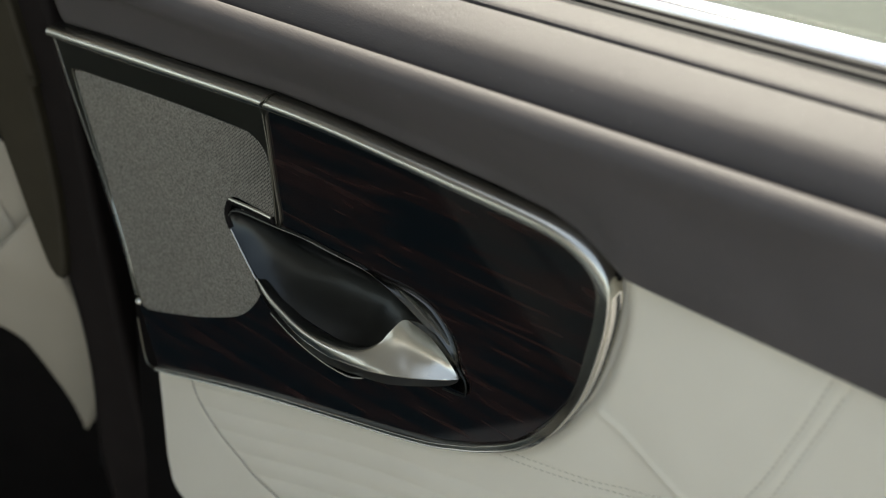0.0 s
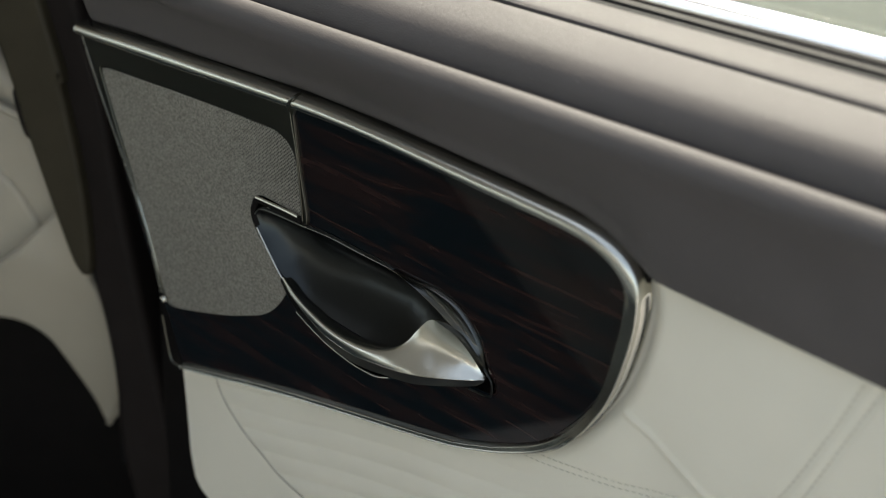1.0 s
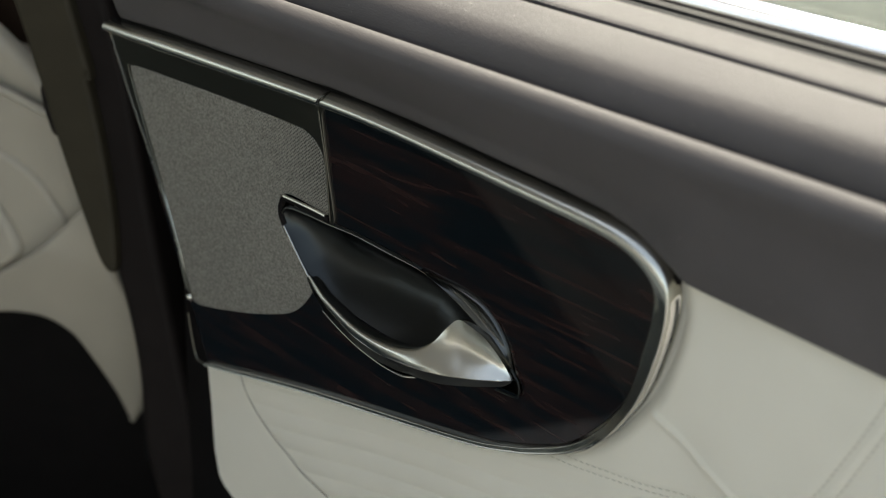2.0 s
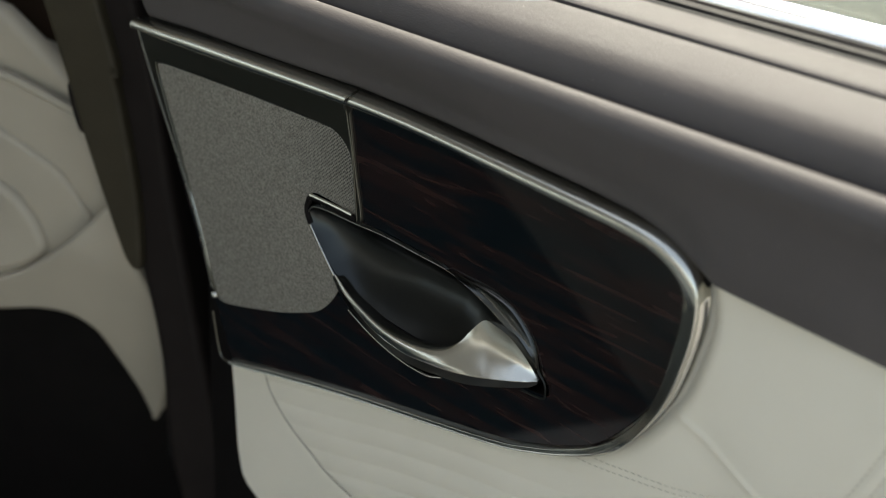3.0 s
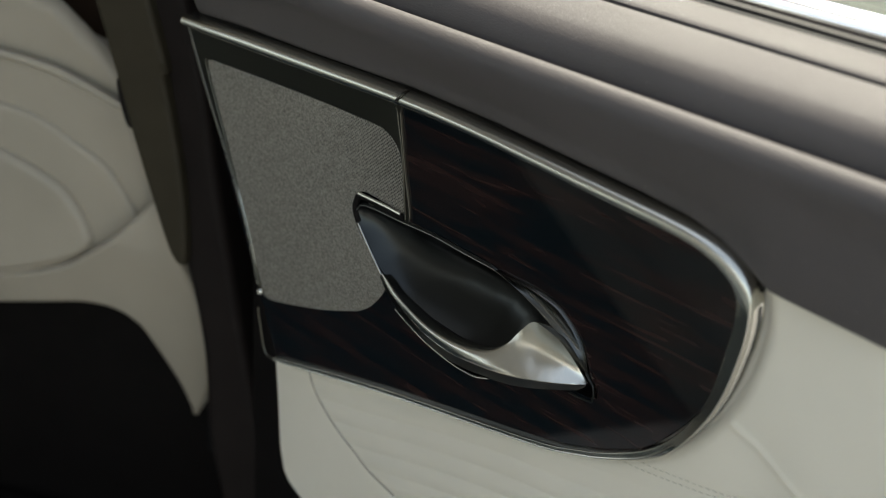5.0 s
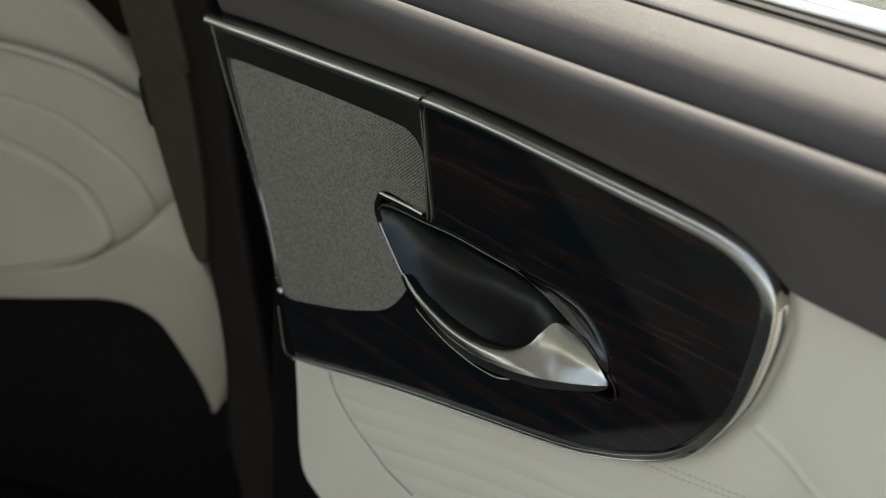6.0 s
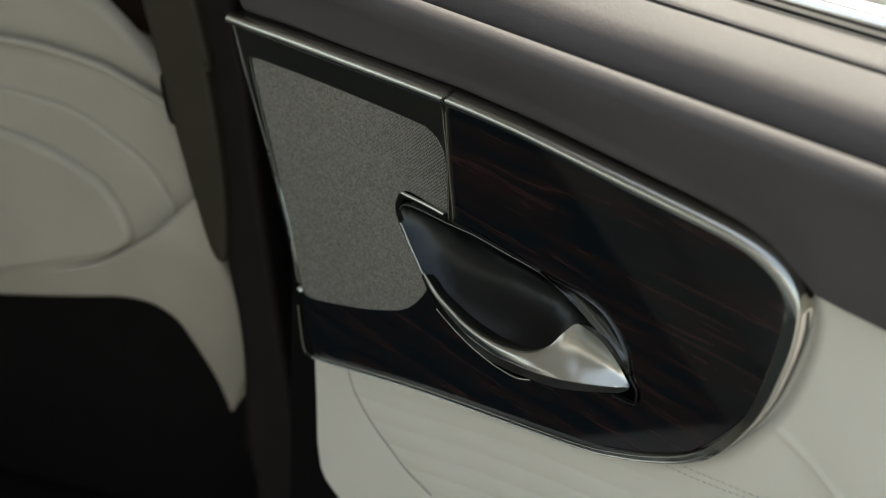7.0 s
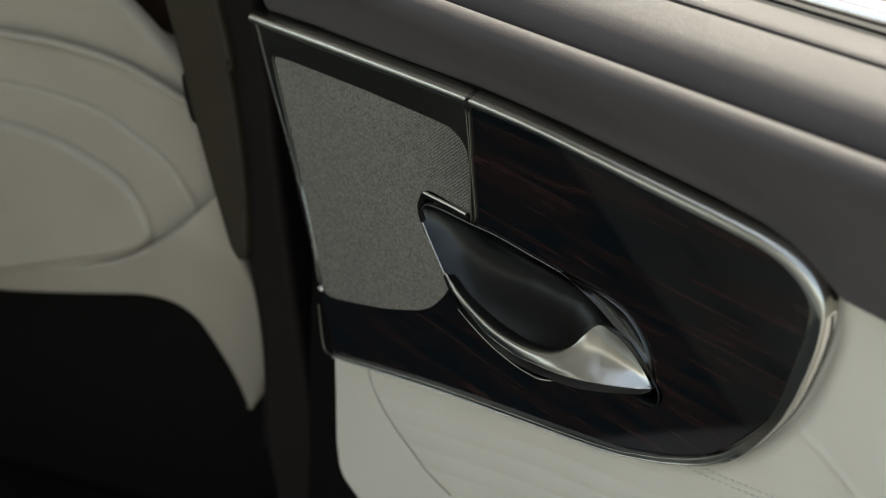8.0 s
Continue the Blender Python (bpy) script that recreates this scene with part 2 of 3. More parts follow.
BEAD_LINE = [(-0.1735, 0.7820, 0.0060), (-0.125, 0.7863, 0.0077), (-0.080, 0.7902, 0.0078), (-0.004, 0.7967, 0.0072),
             (0.042, 0.7987, 0.0066), (0.107, 0.7985, 0.0072), (0.150, 0.7983, 0.0072), (0.167, 0.7968, 0.0075), (0.1775, 0.7932, 0.0085),
             (0.1855, 0.7870, 0.0092), (0.1898, 0.7770, 0.0102), (0.1900, 0.7640, 0.0108), (0.1880, 0.7490, 0.0110),
             (0.1845, 0.7340, 0.0108), (0.1785, 0.7200, 0.0100), (0.1685, 0.7035, 0.0085), (0.1545, 0.6870, 0.0066),
             (0.138, 0.6757, 0.0046), (0.1217, 0.6675, 0.0037), (0.093, 0.6568, 0.0034), (-0.0076, 0.6295, 0.0034),
             (-0.084, 0.6056, 0.0030), (-0.0965, 0.6018, 0.0018)]
BEAD_SECTION = [(-0.50, 0.0060), (-0.50, 0.0030)] + [(0.5 * math.sin(radians(d)), 0.0010 - 0.0056 * math.cos(radians(d)) ** 0.85) for d in range(-86, 87, 8)] + [(0.50, 0.0014), (0.50, 0.0040)]
# broad stretch: steep outer side, rounded shoulder, then a flat strip that leans to the wood
FACETS = [(-0.50, 0.0040), (-0.48, 0.0005), (-0.453, -0.0032), (-0.42, -0.0042), (0.46, -0.0010), (0.49, 0.0)]
# lower stretch: flat inner strip, fine crest, outer edge turned down
LOW_FACETS = [(-0.50, 0.0030), (-0.40, 0.0012), (-0.22, -0.0010), (-0.14, -0.0017), (-0.08, -0.0017), (0.0, -0.0012), (0.42, -0.0011), (0.46, -0.0008), (0.49, 0.0)]
OUTER_SIDE = [(0.60, -0.62), (0.668, -0.66), (0.6757, -0.62), (0.6957, -0.54), (0.7178, -0.35), (0.735, -0.27), (0.753, -0.26), (0.785, -0.32)]
INNER_SIDE = [(0.60, 0.48), (0.668, 0.45), (0.6757, 0.38), (0.6957, 0.10), (0.7178, 0.16), (0.735, 0.37), (0.753, 0.50), (0.785, 0.60)]


def along_line(table, k):
    """k even samples along an open line of (u, v), by u."""
    return [(u, lerp(u, table)) for u in [table[0][0] + (table[-1][0] - table[0][0]) * i / (k - 1) for i in range(k)]]


FLAT_SECTION = [(-0.50, 0.0060), (-0.50, 0.0030)] + along_line(FACETS, len(BEAD_SECTION) - 4) + [(0.50, 0.0014), (0.50, 0.0040)]
LOW_SECTION = [(-0.50, 0.0060), (-0.50, 0.0040)] + along_line(LOW_FACETS, len(BEAD_SECTION) - 4) + [(0.50, 0.0014), (0.50, 0.0040)]


def bead(stations):
    """Rounded trim whose width follows its line; the section runs from the outer to the inner edge."""
    rows = []
    for i, s in enumerate(stations):
        d = (stations[min(i + 1, len(stations) - 1)] - stations[max(i - 1, 0)]).to_2d().normalized()
        n = Vector((d.y, -d.x))
        h = min(1.0, s.z / 0.0068)
        k = lerp(s.y, [(0.60, 1.0), (0.772, 1.0), (0.7975, 0.0), (0.80, 0.0)])
        k = k * k * (3 - 2 * k)
        if s.x < 0.10 and s.y > 0.76:
            k = 0.0
        outer, inside = lerp(s.y, OUTER_SIDE), lerp(s.y, INNER_SIDE)
        row = []
        low = lerp(s.y, [(0.60, 1.0), (0.680, 1.0), (0.704, 0.0), (0.80, 0.0)])
        for (a, y), (b, z), (c, w) in zip(BEAD_SECTION, FLAT_SECTION, LOW_SECTION):
            z += (w - z) * low
            a += 0.10 * (1 - 4 * a * a)
            a, y = a + (outer + (b + 0.5) * (inside - outer) - a) * k, y + (z - y) * k
            row.append((s.x + n.x * a * s.z, y * ((h + (1 - h) * k) if y < 0 else 1), s.y + n.y * a * s.z))
        rows.append(row)
    return loft(rows, caps=True)


def even(path, step, smoothing):
    """The same line with even steps, its unevenness smoothed away."""
    out, due, t = [path[0]], step, 0.0
    for a, b in zip(path, path[1:]):
        d = (b - a).to_2d().length
        while due <= t + d:
            out.append(a.lerp(b, (due - t) / d))
            due += step
        t += d
    out.append(path[-1])
    for s in range(smoothing):
        out = [out[0]] + [(a + b * 2 + c) / 4 for a, b, c in zip(out, out[1:], out[2:])] + [out[-1]]
    return out


line = even(curve(BEAD_LINE, 12), 0.0020, 6)
JOINT = min(range(60, 110), key=lambda i: abs(line[i].x + 0.005) + (1 if line[i].y < 0.75 else 0))
inner = []
for i in range(0, len(line), 2):
    s = line[i]
    d = (line[min(i + 1, len(line) - 1)] - line[max(i - 1, 0)]).to_2d().normalized()
    inner.append((s.x + d.y * s.z * 0.22, s.y - d.x * s.z * 0.22))

CUP_OUTLINE = curve([(-0.029, 0.7360), (-0.0345, 0.7315), (-0.0350, 0.7260), (-0.0325, 0.7156), (-0.0243, 0.7062), (-0.0140, 0.6962),
                     (0.006, 0.6890), (0.035, 0.6850), (0.060, 0.6850), (0.085, 0.6920), (0.108, 0.6955), (0.1239, 0.6978),
                     (0.1240, 0.7040), (0.1205, 0.7080), (0.1168, 0.7165), (0.1133, 0.7222), (0.1087, 0.7273), (0.1032, 0.7314), (0.0979, 0.7339), (0.0908, 0.7353), (0.084, 0.7359),
                     (0.0738, 0.7355), (0.0563, 0.7347), (0.0381, 0.7347), (0.0193, 0.7346), (0.001, 0.7345)], 4, closed=True)
CUP2 = [(p.x, p.y) for p in CUP_OUTLINE]

wood = part("wood_inlay", slab(inner, 0.0015, 0.010, 0.0004, 2, hole=CUP2), WOOD, door, "glossy near-black wood veneer with red-brown streaks")
part("bezel", bead([line[JOINT].lerp(line[JOINT + 1], 0.4)] + line[JOINT + 1:]), BEAD, door, "satin metal bezel round the wood", crisp=False)

part("bezel_end", tube(curve([(-0.0950, 0.0, 0.6022), (-0.0990, -0.0002, 0.6012), (-0.1030, -0.0003, 0.6014), (-0.1052, -0.0003, 0.6040), (-0.1075, -0.0002, 0.6110), (-0.1115, 0.0, 0.6290)], 6), 0.0006), PLATE, door)

# speaker: plate with the bead's first stretch, perforated grille, rivet
SPEAKER = curve([(-0.1530, 0.7645), (-0.146, 0.7660), (-0.079, 0.7722), (-0.0265, 0.7757), (-0.0165, 0.7752), (-0.0090, 0.7712), (-0.0048, 0.7640), (-0.0018, 0.7480), (-0.0004, 0.7384), (-0.001, 0.7372), (-0.015, 0.7374), (-0.0285, 0.7374), (-0.0352, 0.7335), (-0.0360, 0.7268),
                 (-0.0340, 0.7164), (-0.0243, 0.7066), (-0.0145, 0.6980), (-0.0112, 0.6930), (-0.0120, 0.6870), (-0.0190, 0.6765), (-0.0270, 0.6690), (-0.038, 0.6630), (-0.060, 0.6530),
                 (-0.094, 0.6408), (-0.1045, 0.6386), (-0.1087, 0.6425), (-0.1203, 0.6740), (-0.1353, 0.7120), (-0.1552, 0.7590)], 4, closed=True)
SPK = [(p.x, p.y) for p in SPEAKER]
grille = part("speaker_grille", slab(SPK, 0.0008, 0.0050, 0.0003, 3), GRILLE, door, "grey perforated metal speaker grille")
plate_out = [(-0.1752, 0.7835), (-0.125, 0.7880), (-0.080, 0.7900), (-0.0080, 0.7940), (-0.0066, 0.7880), (-0.0012, 0.7600), (0.0040, 0.7370), (0.0008, 0.7330)]
top_edge = [(-0.0012, 0.7480), (-0.0042, 0.7640), (-0.0085, 0.7717), (-0.0162, 0.7759), (-0.0265, 0.7764), (-0.079, 0.7729), (-0.146, 0.7668), (-0.1545, 0.7650), (-0.1562, 0.7595), (-0.1353, 0.7100), (-0.1208, 0.6735), (-0.1093, 0.6420)]
plate = [(p.x, p.y) for p in curve(plate_out, 4)] + [(p.x, p.y) for p in curve(top_edge, 4)] + [(-0.1105, 0.6400), (-0.1150, 0.6550), (-0.1210, 0.6740), (-0.1365, 0.7085), (-0.1590, 0.7510)]
part("speaker_frame", slab(plate, 0.0002, 0.0050, 0.0004, 3), PLATE, door, "dark brushed metal speaker surround")
part("speaker_bead", bead(line[:JOINT + 1]), BEAD, door, crisp=False)
part("speaker_edge", tube(curve([(-0.1748, 0.0012, 0.7835), (-0.1592, 0.0012, 0.7505), (-0.1368, 0.0012, 0.7080), (-0.1214, 0.0012, 0.6735), (-0.1122, 0.0012, 0.6440)], 6), 0.0015), GUARD, door)
seam_line = curve([(-0.0030, 0.0016, 0.8006), (-0.0028, -0.0022, 0.8004), (-0.0034, -0.0046, 0.7990), (-0.0052, -0.0046, 0.7962), (-0.0078, -0.0022, 0.7925), (-0.0084, -0.0002, 0.7890), (-0.0070, -0.0002, 0.7830), (-0.0030, -0.0002, 0.7660), (0.0016, -0.0002, 0.7355)], 8)
part("joint_strip", tube(seam_line, 0.0004), PLATE, door, "thin bright joint between speaker and wood trim")
bm = bmesh.new()
bmesh.ops.create_uvsphere(bm, u_segments=16, v_segments=10, radius=0.0022, matrix=Matrix.Translation((-0.1078, -0.0012, 0.6420)))
part("rivet", bm, BEAD, door)

# handle cup: a trough sunk into the wood, deepest behind the lever
CUP_TOP = [(-0.0334, 0.0002, 0.7255), (-0.0300, 0.0002, 0.7295), (-0.0202, 0.0002, 0.7315), (0.0, 0.0002, 0.7328), (0.0193, 0.0002, 0.7345), (0.0381, 0.0002, 0.7345), (0.0563, 0.0004, 0.7345), (0.0639, 0.0018, 0.7327), (0.0725, 0.002, 0.7305),
           (0.0854, 0.002, 0.7261), (0.0905, 0.002, 0.7238), (0.1016, 0.002, 0.7188), (0.1132, 0.002, 0.7109)]
CUP_LOW = [(-0.0330, 0.0002, 0.7235), (-0.0300, 0.0002, 0.7180), (-0.0234, 0.0002, 0.7105), (-0.0137, 0.0004, 0.7000), (0.0007, 0.001, 0.6925), (0.0194, 0.001, 0.6900), (0.0412, 0.001, 0.6890), (0.0540, 0.001, 0.6895), (0.0660, 0.001, 0.6910),
           (0.0800, 0.001, 0.6960), (0.0900, 0.001, 0.7010), (0.1010, 0.001, 0.7040), (0.1135, 0.001, 0.7060)]
CUP_DEPTH = [(0, 0.0004), (1, 0.0030), (2, 0.0085), (3, 0.0140), (4, 0.0165), (5, 0.0200), (6, 0.0215), (7, 0.0210), (8, 0.0185), (9, 0.0125), (10, 0.0085), (11, 0.0045), (12, 0.002)]
rows = []
for i, (a, b) in enumerate(zip(curve(CUP_TOP, 6), curve(CUP_LOW, 6))):
    deep = lerp(i / 6, CUP_DEPTH)
    row = [a + Vector((0, 0.0010, 0.0012))]
    for q in range(21):
        f = q / 20
        row.append(a.lerp(b, f) + Vector((0, deep * math.sin(math.pi * f ** 0.85) ** 0.8, 0)))
    rows.append(row + [b + Vector((-0.0010, 0.0002, -0.0008)), b + Vector((-0.0026, 0.0012, -0.0022))])
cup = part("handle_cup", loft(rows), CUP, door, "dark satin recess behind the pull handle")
part("cup_rim", tube(curve(CUP_TOP, 6), 0.00035), GUARD, cup)
part("hole_rim", tube(curve([(0.1188, -0.0002, 0.7100), (0.1235, -0.0002, 0.7045), (0.1243, -0.0002, 0.6990), (0.1225, -0.0002, 0.6966), (0.1112, -0.0002, 0.6950)], 6), 0.0005), CUP, cup)
part("cup_gasket", tube(curve([(0.000, 0.0006, 0.7352), (-0.029, 0.0006, 0.7345), (-0.0338, 0.0006, 0.7305), (-0.0344, 0.0006, 0.7250), (-0.0318, 0.0006, 0.7195)], 6), 0.0016), BLACK, cup)
part("cup_edge", tube(curve([(-0.0312, -0.0004, 0.7190), (-0.0234, -0.0006, 0.7101), (-0.0137, -0.0008, 0.6997), (-0.0108, -0.0008, 0.6975)], 6), 0.0006), LEVER, cup, "bright metal edge of the recess")
part("grille_lip", tube(curve([(-0.0310, -0.0008, 0.7362), (-0.012, -0.0008, 0.7372), (-0.0010, -0.0008, 0.7374)], 4), 0.0010), LEVER, grille)
# crescent finger scoop between the cup and the wood
outer_c = curve([(0.0610, 0.7349), (0.0738, 0.7354), (0.084, 0.7358), (0.0908, 0.7352), (0.0977, 0.7338), (0.1029, 0.7314), (0.1084, 0.7273), (0.113, 0.7222), (0.1164, 0.7165), (0.1190, 0.7087)], 6)
inner_c = curve([(0.0615, 0.7338), (0.0725, 0.7308), (0.0804, 0.7283), (0.0854, 0.7265), (0.0905, 0.7242), (0.0962, 0.7216), (0.1016, 0.7192), (0.1076, 0.7163), (0.1132, 0.7113), (0.1180, 0.7042)], 6)
rows = []
for a, b in zip(outer_c, inner_c):
    rows.append([(a.x + (b.x - a.x) * f, y, a.y + (b.y - a.y) * f) for f, y in ((-0.03, 0.0012), (0, 0.0000), (0.04, -0.0005), (0.08, -0.0004), (0.13, 0.0002), (0.30, 0.0022), (0.50, 0.0034), (0.70, 0.0035), (0.86, 0.0026), (0.95, 0.0014), (1.0, 0.0012), (1.04, 0.004))])
SCOOP = brushed("dark_scoop_metal", (0.095, 0.095, 0.088), 0.25, (60, 1500, 1500))
part("crescent_guard", loft(rows), SCOOP, cup, "dark satin finger scoop")

# pull lever: a rolled lip bowed out from the panel, widening into a scooped plate
LIP_EDGE = [(-0.0114, -0.002, 0.6983), (0.0004, -0.006, 0.6956), (0.0149, -0.01, 0.6934), (0.0334, -0.0145, 0.6922), (0.0534, -0.0175, 0.6933), (0.0688, -0.0185, 0.6961), (0.0804, -0.0178, 0.6979), (0.091, -0.0163, 0.7001), (0.1004, -0.0138, 0.7022), (0.1077, -0.0108, 0.7035), (0.1132, -0.0078, 0.7045), (0.1176, -0.0045, 0.705), (0.1203, -0.0012, 0.705)]
LIP_IN = [(-0.009, -0.0005, 0.6995), (0.0026, -0.0035, 0.696), (0.0163, -0.0065, 0.6956), (0.0352, -0.0105, 0.6959), (0.0543, -0.0125, 0.6985), (0.0709, -0.012, 0.703), (0.0802, -0.0095, 0.7092), (0.0837, -0.0065, 0.7155), (0.0892, -0.004, 0.7229), (0.0972, -0.0034, 0.7225), (0.1047, -0.003, 0.7202), (0.1125, -0.002, 0.7142), (0.1199, -0.0004, 0.7055)]
LIP_LOW = [(-0.0118, -0.002, 0.6974), (-0.0025, -0.0047, 0.6923), (0.01, -0.0073, 0.6886), (0.0274, -0.0105, 0.6852), (0.0475, -0.0135, 0.6852), (0.0632, -0.0145, 0.6872), (0.0754, -0.0138, 0.6893), (0.0872, -0.0123, 0.6912), (0.0978, -0.0098, 0.6942), (0.1051, -0.0068, 0.6962), (0.1117, -0.0051, 0.6987), (0.117, -0.0032, 0.701), (0.1202, -0.0012, 0.7034)]
edge_c, in_c, low_c = curve(LIP_EDGE, 8), curve(LIP_IN, 8), curve(LIP_LOW, 8)
rows, under = [], []
for i, (e, c, u) in enumerate(zip(edge_c, in_c, low_c)):
    across = c - e
    run = edge_c[min(i + 1, len(edge_c) - 1)] - edge_c[max(i - 1, 0)]
    out = across.cross(run).normalized()
    if out.y > 0:
        out = -out
    w, f = across.length, i / 8
    swell = lerp(f, [(0, 0.48), (3.5, 0.46), (5, 0.24), (6.5, 0.0), (8, -0.13), (11, -0.11), (12, 0.0)])
    roll = lerp(f, [(0, 0.0), (4, 0.0), (6, 0.0009), (9, 0.0009), (12, 0.0)])
    under.append([u + Vector((0, 0.004, 0.0005)), u, u.lerp(e, 0.5) + out * 0.0003, e.lerp(u, 0.06) + out * 0.0001, e + Vector((0, 0.003, 0.0))])
    row = [e + Vector((0, 0.0016, 0.0002)), e.lerp(u, 0.10) + out * 0.0001, e.lerp(u, 0.03) + out * 0.0002]
    for q in range(13):
        g = q / 12
        row.append(e + across * g + out * (swell * w * 4 * g * (1 - g) + roll * math.exp(-((g - 0.16) / 0.15) ** 2)))
    rows.append(row + [c + Vector((0, 0.0012, -0.0002)), c + Vector((0, 0.005, -0.0015))])
for turn in range(10):
    eased = [list(r) for r in rows]
    for i in range(1, len(rows) - 1):
        for j in range(5, 15):
            eased[i][j] = (rows[i][j] * 2 + rows[i - 1][j] + rows[i + 1][j] + rows[i][j - 1] + rows[i][j + 1]) / 6
    rows = eased
part("pull_lever", loft(rows), LEVER, cup, "satin metal door pull lever")
# Shade below the lip is put in as a dark metal underside.
part("lever_shade", loft(under), CUP, cup, "underside of the lever, its shade put in as dark metal")

guard = curve([(0.0029, -0.004, 0.6867), (0.018, -0.0075, 0.6851), (0.0332, -0.0100, 0.6836), (0.0503, -0.0125, 0.6838), (0.0617, -0.0140, 0.6852), (0.0687, -0.0146, 0.6866), (0.0754, -0.0140, 0.6892)], 8)
lips = curve([(-0.0025, -0.0035, 0.6925), (0.0100, -0.0060, 0.6888), (0.0274, -0.0090, 0.6856), (0.0475, -0.0120, 0.6856), (0.0632, -0.0132, 0.6876), (0.0700, -0.0138, 0.6882), (0.0758, -0.0136, 0.6896)], 8)
rows = [[b + Vector((0, 0.004, 0.001)), b, b.lerp(a, 0.5) + Vector((0, 0.0012, 0)), a, a + Vector((0, 0.0012, -0.0004)), (a.x, 0.002, a.z)] for a, b in zip(guard, lips)]
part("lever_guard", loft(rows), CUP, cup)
part("guard_edge", tube([p + Vector((0, -0.0003, 0)) for p in guard], 0.0006, 8), LEVER, cup)

# lower leather skin: soft relief with a folded edge, a seam and pleats
SEAM = [(-0.0750, 0.6120), (-0.0726, 0.6027), (-0.0676, 0.5925), (-0.0591, 0.5840), (-0.0478, 0.5762), (-0.0333, 0.5698), (-0.0213, 0.5640), (-0.0005, 0.5590), (0.05, 0.551), (0.12, 0.545)]
CREASE = [(0.180, 0.7240), (0.1875, 0.7222), (0.1966, 0.7190), (0.2025, 0.7170), (0.2116, 0.7123), (0.2177, 0.7088), (0.2296, 0.7029), (0.26, 0.690), (0.32, 0.675)]


FRAME_LOW = [(-0.12, 0.600), (-0.100, 0.6025), (-0.090, 0.6042), (-0.0076, 0.6298), (0.093, 0.6572), (0.1217, 0.6680), (0.138, 0.6762), (0.1545, 0.6875), (0.1685, 0.7040),
             (0.1785, 0.7205), (0.1845, 0.7345), (0.1880, 0.7495), (0.1895, 0.7640)]
ARC_A = [(0.69, 0.244), (0.705, 0.2540), (0.7180, 0.2605), (0.7296, 0.2655), (0.7463, 0.2711), (0.7621, 0.2762), (0.7825, 0.2818), (0.80, 0.2850)]
ARC_B = [(0.69, 0.251), (0.705, 0.2610), (0.7180, 0.2680), (0.7305, 0.2725), (0.7506, 0.2788), (0.7655, 0.2834), (0.7779, 0.2872), (0.80, 0.2920)]


def behind_inlay(x, z):
    return -0.05 < x < 0.140 and lerp(x, FRAME_LOW) + 0.006 < z < 0.750 or x < 0.189 and z > 0.780


STITCH = [(0.126, 0.6680), (0.1638, 0.6760), (0.1934, 0.6827), (0.24, 0.694)]


dense = even(line, 0.0004, 0)
bezel_tree = mathutils.kdtree.KDTree(len(dense))
for i, q in enumerate(dense):
    bezel_tree.insert((q.x, q.y, 0.0), i)
bezel_tree.balance()


def leather_y(x, z):
    y = 0.0045 + 0.010 * max(0.0, 0.74 - z)
    if behind_inlay(x, z):
        return 0.038
    if x > 0.17:
        d = z - lerp(x, CREASE)
        near = min(1.0, max(0.0, (x - 0.178) / 0.035))
        near = near * near * (3 - 2 * near)
        y += 0.0017 * near / (1 + math.exp(d / 0.0060)) - 0.0007 * min(1.0, near * 4) * math.exp(-(d / 0.0020) ** 2)
    for arc in (ARC_A, ARC_B):
        if x > 0.22 and z > 0.69:
            y += 0.0005 * math.exp(-((x - lerp(z, arc)) / 0.0014) ** 2)
    if 0.12 < x < 0.25:
        d = z - lerp(x, STITCH)
        y += 0.0004 * (math.exp(-(d / 0.0013) ** 2) + math.exp(-((d - 0.0034) / 0.0013) ** 2))
    if x > -0.076:
        d = z - lerp(x, SEAM)
        y += 0.0006 * math.exp(-(d / 0.0018) ** 2)
        if d > 0:
            w = (z - 0.29 * x - 0.6105 - 0.002 * math.sin(x * 30)) / 0.0125
            fade = min(1.0, max(0.0, (0.17 - x) / 0.08)) * min(1.0, d / 0.004)
            y += fade * -0.0011 * (abs(math.sin(math.pi * w)) ** 0.7 - 0.5)
    gap = bezel_tree.find((x, z, 0.0))
    gap = gap[2] - dense[gap[1]].z * 0.40
    if gap < 0.007:
        y += 0.0035 * min(1.0, 1 - gap / 0.007) ** 2
    y += 0.0005 * noise.noise(Vector((x * 22, z * 22, 0.0)))
    return y


def leather_left(z):
    return lerp(z, [(0.40, -0.05), (0.500, -0.0620), (0.5060, -0.0770), (0.5093, -0.0845), (0.5130, -0.0914), (0.5190, -0.0960), (0.5356, -0.0994), (0.5635, -0.1015), (0.600, -0.1040), (0.66, -0.105)])


NX, NZ = 400, 285
rows = []
for i in range(NZ + 1):
    z = 0.500 + (0.800 - 0.500) * i / NZ
    x0 = leather_left(z)
    row = [(x0, leather_y(x0, z) + 0.006, z), (x0 + 0.0004, leather_y(x0, z) + 0.002, z)]
    for j in range(NX + 1):
        x = x0 + 0.0015 + (0.34 - x0) * j / NX
        row.append((x, leather_y(x, z), z))
    row.append((0.60, leather_y(0.60, z), z))
    rows.append(row)
skin = part("leather_panel", loft(rows), WHITE, door, "cream white leather lower door skin with pleats")


